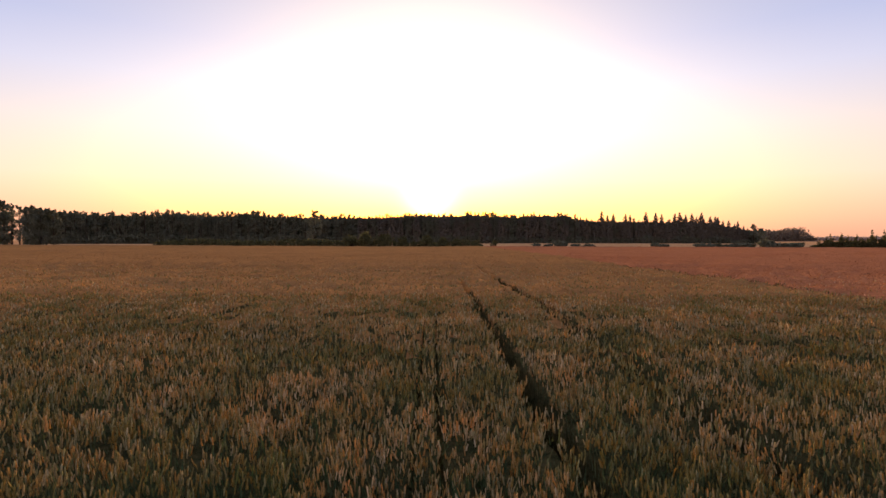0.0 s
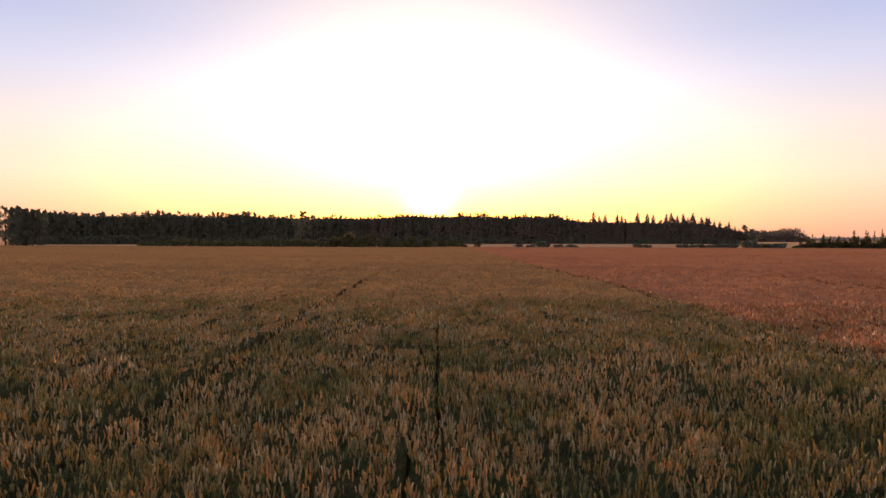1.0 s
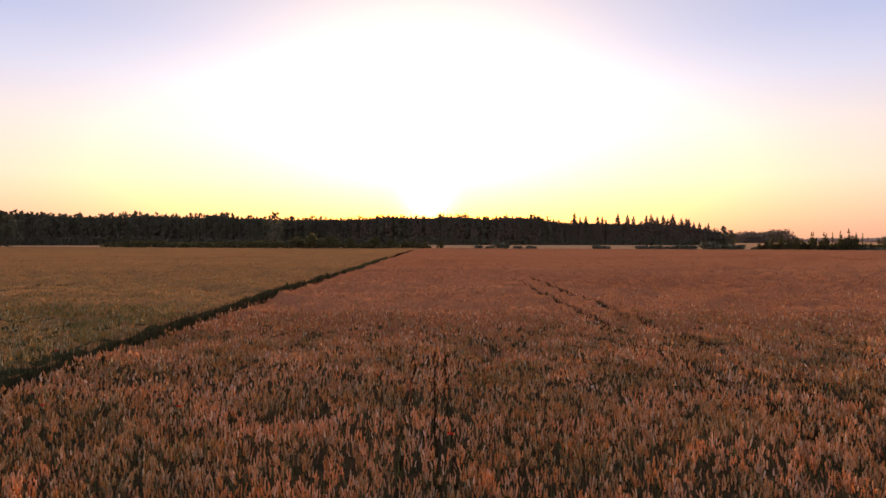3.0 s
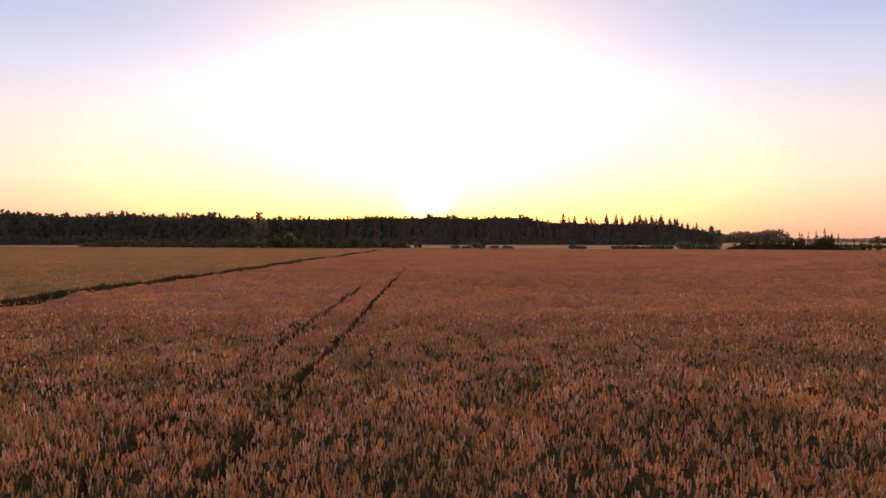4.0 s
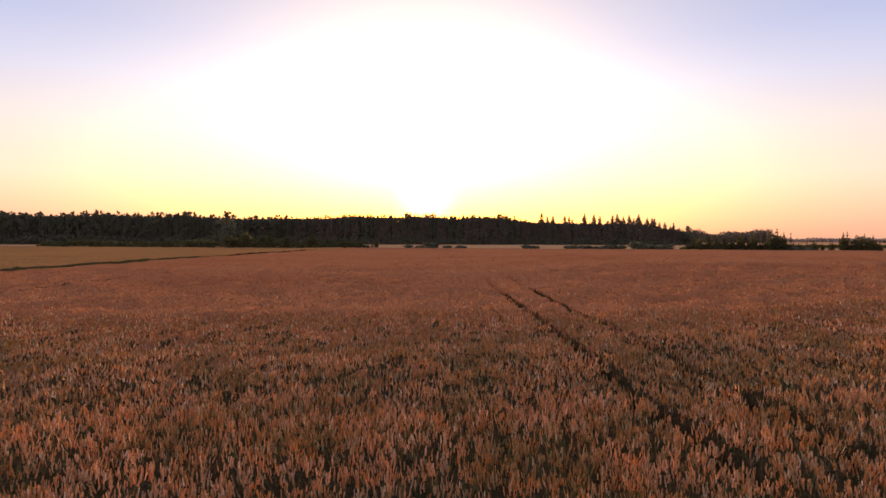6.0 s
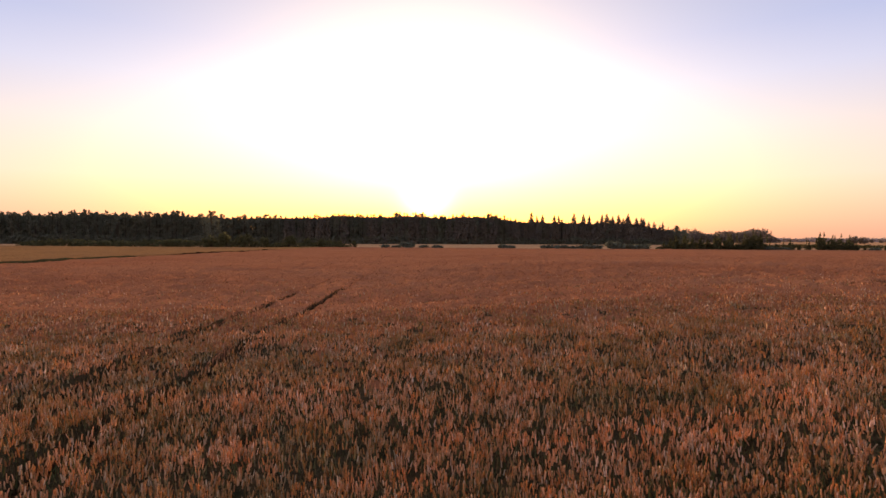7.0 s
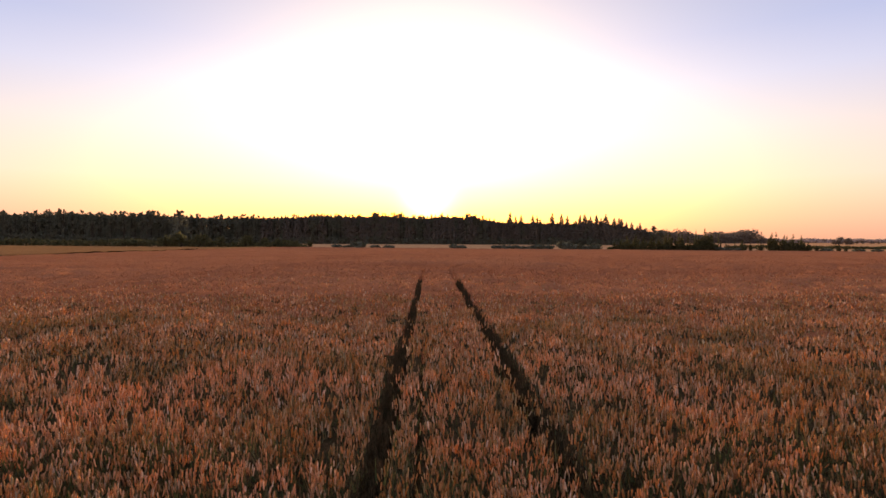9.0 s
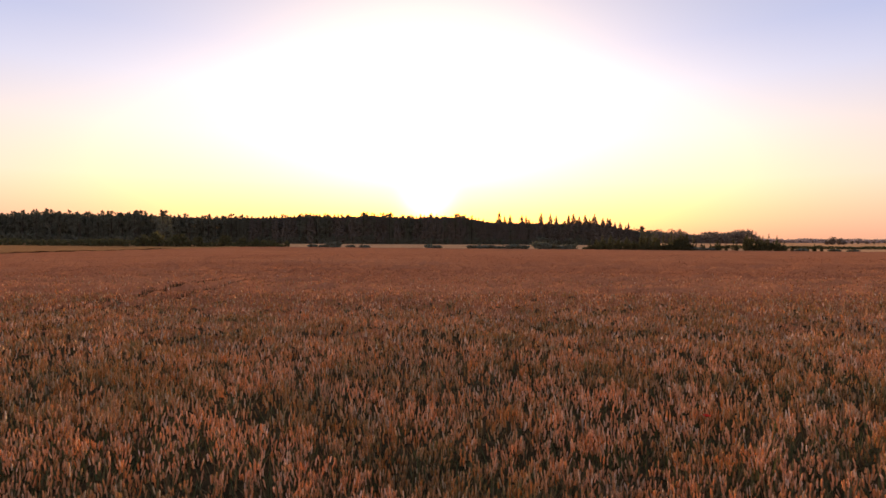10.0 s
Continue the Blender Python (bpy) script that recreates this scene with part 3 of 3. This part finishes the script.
# single spruces that stand above it
SPIRES = [(35, 29.5), (95, 29.2), (121, 29.2), (127, 27.7), (159, 30.3), (164, 26.5), (169, 27.4), (179, 27.3), (183, 26.2), (196, 28.6), (204, 27.7), (209, 26.6),
          (220, 27.0), (224, 27.7), (229, 25.6), (234, 26.8), (238, 24.0), (242, 27.5), (249, 23.9), (253, 24.1), (255, 23.3), (259, 20.3), (263, 20.2), (267, 17.1), (269, 19.6), (273, 15.5)]


def forest_y(x):
    return float(np.interp(x, [-420, -120, -60, 150, 205, 258, 290], [418, 425, 472, 480, 462, 450, 432]))


rng = random.Random(7)
broad, firs = [], [(x, forest_y(x) + 2, h * 1.01, rng.uniform(0.85, 1.1)) for x, h in SPIRES]
for back in (0, 7):
    x = -325.0
    while x < 279:
        x += rng.uniform(2.5, 4.6)
        h = float(np.interp(x, SKY_X, SKY_H)) * rng.choice((0.93, 0.95, 0.97, 0.99, 1.0, 1.01, 1.02, 1.05, 1.07))
        spot = (x, forest_y(x) + back + rng.uniform(-3, 3), h, rng.uniform(0.8, 1.15))
        if rng.random() < (0.0 if x < -70 else 0.62 if x < 130 else 0.9):
            firs.append(spot)
        else:
            broad.append(spot)
copies([(spruce(s, 25, 4.0), 24.6) for s in (1, 2, 3, 4, 5)], firs, "dark green spruce in the forest edge", "spruce", "forest edge spruces")
copies([(broadleaf(s, 24, w, low=0.05), 22.0) for s, w in ((11, 3.6), (12, 4.2), (13, 3.3), (14, 4.6), (15, 3.9))], broad, "dark broadleaf tree in the forest edge", "tree", "forest edge trees")

# the wood behind the edge, closing it
def wood_mass(name, label, xs, depth, height, per_m, size, seed, mat, y_of):
    r = np.random.default_rng(seed)
    n = int((xs[1] - xs[0]) * per_m)
    x = r.uniform(xs[0], xs[1], n)
    h = (np.interp(x, SKY_X, SKY_H) * np.interp(x, [-330, 120, 279], [0.96, 0.96, 0.90]) if height < 1
         else height * np.interp(x, [-1e4, xs[0], xs[0] + 8, xs[1] - (xs[1] - xs[0]) * 0.05, xs[1]], [0.5, 0.5, 1, 1, 0.3]) * (0.5 + 0.6 * soft_noise(x, 0 * x, 14, seed) + 0.35 * soft_noise(x, 0 * x, 4, seed + 1)))
    y = np.array([y_of(v) for v in x]) + r.uniform(0, depth, n)
    z = ground_z(x, y) + h * r.uniform(0, 1, n)
    p = np.stack([x, y, z], -1)
    a = r.normal(0, 1, (n, 3))
    a /= np.linalg.norm(a, axis=1)[:, None]
    b = np.cross(a, r.normal(0, 1, (n, 3)))
    b /= np.linalg.norm(b, axis=1)[:, None]
    s = size * r.uniform(0.6, 1.3, n)[:, None]
    v = np.stack([p - a * s, p + b * s, p + a * s, p - b * s], 1).reshape(-1, 3)
    i = 4 * np.arange(n)
    me = mesh_from(name, v, [np.concatenate([np.stack([i, i + 1, i + 2], -1), np.stack([i, i + 2, i + 3], -1)])], [mat])
    return tagged(new(name, me), label, "forest", kind="stuff")


wood_mass("forest_interior", "dense dark wood behind the forest edge", (-328, 280), 16, 0.82, 105, 1.3, 61, LEAF, lambda x: forest_y(x) + 5)
wood_mass("forest_undergrowth", "dark undergrowth along the foot of the wood", (-326, 281), 6, 6.0, 24, 0.7, 64, LEAF, lambda x: forest_y(x) - 6)
# both far woods get their haze from the leaf colour alone
wood_mass("distant_wood", "brown-grey distant wood, haze put into its leaf colour", (300, 735), 60, 20.5, 95, 1.2, 62, HAZE_TINTED_LEAF, lambda x: 960)
wood_mass("distant_treeline", "treeline on the horizon, made faint by haze in its leaf colour", (600, 2600), 80, 11.0, 8, 4.0, 63, FAR_HAZE_TINTED_LEAF, lambda x: 1750)

wood_mass("field_edge_thicket", "continuous low thicket between crop and wood", (-137, 24), 9, 2.8, 26, 0.6, 65, SHRUB_LEAF, lambda x: 243 + 0.06 * max(0, -x))
wood_mass("hedge_undergrowth", "dense dark growth at the foot of the hedge", (158, 205), 3, 3.6, 80, 0.36, 66, SHRUB_LEAF, lambda x: 208)
wood_mass("low_hedge", "low dark hedge along a far field edge", (262, 420), 2, 1.9, 26, 0.45, 67, SHRUB_LEAF, lambda x: 300)

# single trees before the forest edge
tagged(place(broadleaf(31, 23.2, 4.6, count=1700, low=0.05), -77.0, 331, (1.2, 1.2, 1), 40), "broad old tree before the forest edge", "tree")
for ex, ey, eh, ew in ((277.0, 436, 17.6, 1.1), (282.0, 433, 13.5, 1.15)):
    tagged(place(broadleaf(int(ex), eh, 3.9, count=1400, low=0.03), ex, ey, (ew, ew, 1), 0), "round-headed dark tree ending the forest edge", "tree", "end trees")
corner = [(-252, 285, 26, 1.2), (-246, 285, 25.9, 1.2), (-240.8, 284, 25.0, 1.15), (-236.8, 286, 24.3, 0.95), (-243, 289, 24, 1.2), (-249, 289, 25, 1.2), (-224.4, 285, 20.9, 0.9), (-220.6, 284, 21.5, 0.95), (-217.5, 287, 20.0, 0.9), (-222.6, 290, 20.6, 1.2), (-218.4, 292, 20.2, 1.2), (-213.6, 291, 19.4, 1.1)]
copies([(broadleaf(s, 22, 4.3, count=3400, size=0.46, low=0.04), 21) for s in (41, 42)], corner, "tall dark tree at the corner of the wood", "tree", "corner trees")
for tx, th, tw in ((-232.6, 23.6, 1.0), (-228.4, 22.6, 1.05)):
    tagged(place(broadleaf(int(-tx), th, 3.4, count=900, size=0.45, low=0.12), tx, 286, (tw, tw, 1), 0), "thin tree with gaps in its crown at the wood's corner", "tree", "thin corner trees")

# shrubs along the field's far edge
big = [(-38, 240, 7.0, 1.1), (-30, 238, 8.0, 1.2), (-22, 240, 7.5, 1.1), (-14, 243, 6.0, 1.0), (-4, 245, 6.8, 1.1), (4, 246, 5.6, 1.0), (12, 246, 4.8, 1.0),
       (-50, 240, 4.5, 1.0), (-60, 243, 4.6, 1.1), (-72, 246, 3.8, 1.1), (20, 240, 4.2, 1.0), (28, 236, 3.6, 1.1), (-84, 250, 3.6, 1.2),
       (-96, 252, 3.4, 1.1), (-110, 254, 3.6, 1.2), (-126, 256, 3.3, 1.2)]
copies([(shrub(s, 6, 3.6, "willow_bush", 520, 0.5), 6) for s in (51, 52, 53)], big, "rounded grey-green bush at the field edge", "bush", "field edge bushes")
low = [(44, 218, 1.3, 1.6), (49, 217, 1.2, 1.5), (54, 215, 2.3, 1.2), (61, 217, 1.2, 1.7), (67, 217, 1.3, 1.5), (94.5, 214, 1.7, 1.3), (97.5, 214, 1.4, 1.4),
       (113, 213, 1.5, 1.6), (116.5, 213, 1.6, 1.5), (120, 213, 1.5, 1.6), (124, 213, 1.4, 1.4), (129, 213, 1.9, 1.4), (133, 213, 1.7, 1.5),
       (140.5, 212, 2.8, 1.0), (145, 212, 1.9, 1.7), (149, 212, 1.8, 1.6), (153, 212, 2.0, 1.4), (204.5, 207, 1.5, 1.5), (209, 207, 1.3, 1.6), (247.5, 207, 1.4, 1.6), (262, 207, 1.2, 1.7), (270, 207, 1.2, 1.6)]
copies([(shrub(s, 1.6, 2.0, "low_bush", 420, 0.3, LEAF), 1.6) for s in (55, 56, 57)], [(x, y, 1.45 * h, 0.78 * w) for x, y, h, w in low], "low dark bush on the pale strip", "bush", "low bushes")


def young_tree(seed, height, spread, count, slim=False):
    """A hedge tree: several upright leaders from a leafy foot, with the sky showing between their tips."""
    rng = np.random.default_rng(seed)
    root = new("hedge_tree")
    bm = bmesh.new()
    lobes = []
    for k in range(3 if slim else 9):
        a, q = rng.uniform(0, 2 * math.pi), 0.0 if k == 0 else rng.uniform(0.15, 1.0)
        top = height * (1.0 if k == 0 else (1 - 0.5 * q) * rng.uniform(0.75, 1.0))
        e = np.array([math.cos(a) * q * spread, math.sin(a) * q * spread, top])
        b = np.array([e[0] * 0.4, e[1] * 0.4, 0.0])
        taper(bm, tuple(b - np.array([0, 0, 0.15])), tuple(e), height * 0.012, height * 0.005, 4)
        for j in range(6):
            t = 0.2 + 0.72 * (j + rng.uniform(0, 0.6)) / 6
            r = spread * 0.5 * (1 - 0.85 * t) + 0.12
            lobes.append((b + (e - b) * t, np.array([r, r, height * 0.07])))
        lobes.append((e - np.array([0, 0, height * 0.07]), np.array([0.13, 0.13, height * 0.1])))      # the year's shoot
    if not slim:
        lobes += [(np.array([rng.uniform(-0.5, 0.5) * spread, rng.uniform(-0.5, 0.5) * spread, height * 0.22]), np.array([spread * 0.5, spread * 0.5, height * 0.2])) for _ in range(8)]
    part("stems", bm, BARK, root)
    v, f = leaf_cloud(rng, lobes, count, 0.22)
    v[:, 2] = np.maximum(v[:, 2], 0.02)
    crown = new("crown", mesh_from("crown", v, [f], [SHRUB_LEAF]))
    crown.parent = root
    return root


hedge = [(160.3, 3.9), (162.6, 4.6), (165.7, 5.7), (168.6, 6.0), (172.6, 5.3), (175.5, 5.5), (178.8, 4.6), (181.2, 7.2), (184.0, 7.4), (186.4, 7.4), (188.6, 6.9), (192.6, 5.1),
         (196.2, 6.5), (197.9, 8.6), (199.8, 7.2), (201.7, 4.6), (206.2, 3.2), (208.9, 2.9), (212.7, 4.1), (214.6, 4.6), (217.0, 3.2), (222.3, 3.6), (224.7, 6.5), (226.6, 7.4),
         (228.6, 7.6), (230.5, 6.5), (233.5, 6.2), (235.4, 6.9), (237.6, 6.4), (239.7, 5.3), (241.9, 4.3), (244.7, 2.9), (252.4, 2.9), (254.5, 3.4), (256.7, 2.9)]
copies([(young_tree(s, 6, w, 1300), 5.8) for s, w in ((71, 2.0), (72, 1.7), (73, 2.2))], [(x, 208.5 + 1.5 * math.sin(x), h * 1.03, 0.9 if h > 6 else 1.15) for x, h in hedge],
       "small dark tree in the field hedge", "tree", "hedge trees")
slim = [(190.7, 7.2), (194.0, 8.1), (203.4, 6.9), (210.3, 5.3), (220.1, 5.3)]
copies([(young_tree(74, 6, 0.9, 340, True), 5.8)], [(x, 208, h * 1.03, 0.9) for x, h in slim], "slim young tree rising from the field hedge", "tree", "slim hedge trees")
far_clump = [(626, 670, 8.0, 1.3), (633, 671, 12.2, 1.4), (642, 670, 10.4, 1.5), (649, 672, 8.0, 1.3), (937, 1000, 7.8, 1.3), (951, 1004, 8.4, 1.3), (968, 1000, 7.8, 1.3), (983, 1002, 6.8, 1.3)]
# these trees look hazy through their haze-tinted leaf colour
copies([(shrub(s, 10, 4.2, "field_tree", 480, 0.7, HAZE_TINTED_LEAF), 10) for s in (81, 82)], far_clump, "hazy tree standing in a distant meadow", "tree", "far meadow trees")


# ---------------------------------------------------------------- flowers and stray stalks
POPPY = solid("poppy_petal", (0.55, 0.03, 0.02), (0.70, 0.06, 0.03), 30.0, 0.6)
DAISY = solid("daisy_petal", (0.75, 0.74, 0.70), (0.82, 0.80, 0.76), 30.0, 0.6)
STEM = solid("green_stem", (0.06, 0.08, 0.03), (0.10, 0.11, 0.05), 20.0, 0.8)


def flower(name, mat, radius, petals, seed):
    r = random.Random(seed)
    root = new(name)
    bm = bmesh.new()
    taper(bm, (0, 0, 0), (0.02, 0.01, 0.45), 0.004, 0.003, 5)
    taper(bm, (0.02, 0.01, 0.45), (0.03, 0.0, 0.86), 0.003, 0.002, 5)
    part("stem", bm, STEM, root)
    bm = bmesh.new()
    for k in range(petals):
        a = 2 * math.pi * k / petals + r.uniform(-0.1, 0.1)
        wide = math.pi / petals * 1.15
        c = bm.verts.new((0.03, 0, 0.86))
        ring = [bm.verts.new((0.03 + math.cos(a + t) * radius * q, math.sin(a + t) * radius * q, 0.86 + radius * up))
                for t, q, up in ((-wide, 0.75, 0.45), (-wide * 0.4, 1.0, 0.75), (wide * 0.4, 1.0, 0.7), (wide, 0.75, 0.45))]
        for u, v in zip(ring, ring[1:]):
            bm.faces.new((c, u, v))
    part("petals", bm, mat, root)
    return root


def scatter(first, spots, label, category, group):
    for n, (x, y, h) in enumerate(spots):
        ob = first if n == 0 else copy_thing(first, Matrix.Identity(4))
        place(ob, x, y, (1, 1, h), 70 * n)
        tagged(ob, label, category, group)


scatter(flower("poppy", POPPY, 0.04, 5, 1), [(16.05, 7.9, 0.95), (17.1, 8.4, 0.76), (18.65, 7.4, 0.76), (17.4, 6.2, 0.75), (97.8, 5.2, 0.76), (16.2, 11.0, 0.8), (20.6, 7.3, 0.76), (24.47, 6.3, 0.76)],
        "red poppy in flower among the wheat", "poppy", "poppies")
scatter(flower("daisy", DAISY, 0.02, 9, 2), [(15.9, 6.3, 0.7), (16.1, 8.6, 0.75), (15.85, 5.4, 0.6), (16.0, 10.2, 0.7), (15.95, 13.0, 0.8)],
        "small white wild daisy on the bare strip", "daisy", "daisies")


def stray_stalk(seed):
    r = np.random.default_rng(seed)
    root = new("stray_wheat_stalk")
    bm = bmesh.new()
    taper(bm, (0, 0, 0), (0.01, 0.02, 0.5), 0.004, 0.003, 5)
    taper(bm, (0.01, 0.02, 0.5), (0.05, 0.03, 0.82), 0.003, 0.0025, 5)
    part("stem", bm, RIPE_LEAF, root)
    bm = bmesh.new()
    for k in range(9):
        z, side_ = 0.81 + 0.012 * k, 1 if k % 2 else -1
        taper(bm, (0.05 + 0.001 * k, 0.03, z), (0.05 + 0.010 * side_, 0.03 + 0.004 * side_, z + 0.018), 0.007, 0.003, 5)
        taper(bm, (0.05 + 0.010 * side_, 0.03, z + 0.018), (0.05 + 0.022 * side_, 0.03, z + 0.06), 0.0015, 0.0006, 3)
    part("ear", bm, RIPE_EAR, root)
    bm = bmesh.new()
    for a in (0.4, 2.5, 4.4):
        d = Vector((math.cos(a), math.sin(a), 0))
        v = [bm.verts.new(d * q + Vector((0.01, 0.02, z)) + d.orthogonal() * w) for q, z, w in ((0, 0.4, 0), (0.08, 0.52, 0.008), (0.2, 0.46, 0), (0.08, 0.52, -0.008))]
        bm.faces.new(v)
    part("blades", bm, RIPE_LEAF, root)
    return root


scatter(stray_stalk(3), [(16.03, 4.8, 1.0), (15.95, 5.6, 0.8), (16.1, 6.9, 0.95), (15.9, 8.3, 0.7), (16.05, 9.9, 0.9), (84.62, 5.6, 0.65), (84.75, 6.3, 0.6), (86.35, 6.4, 0.6)],
        "single ripe wheat stalk standing on bare soil", "wheat stalk", "stray stalks")
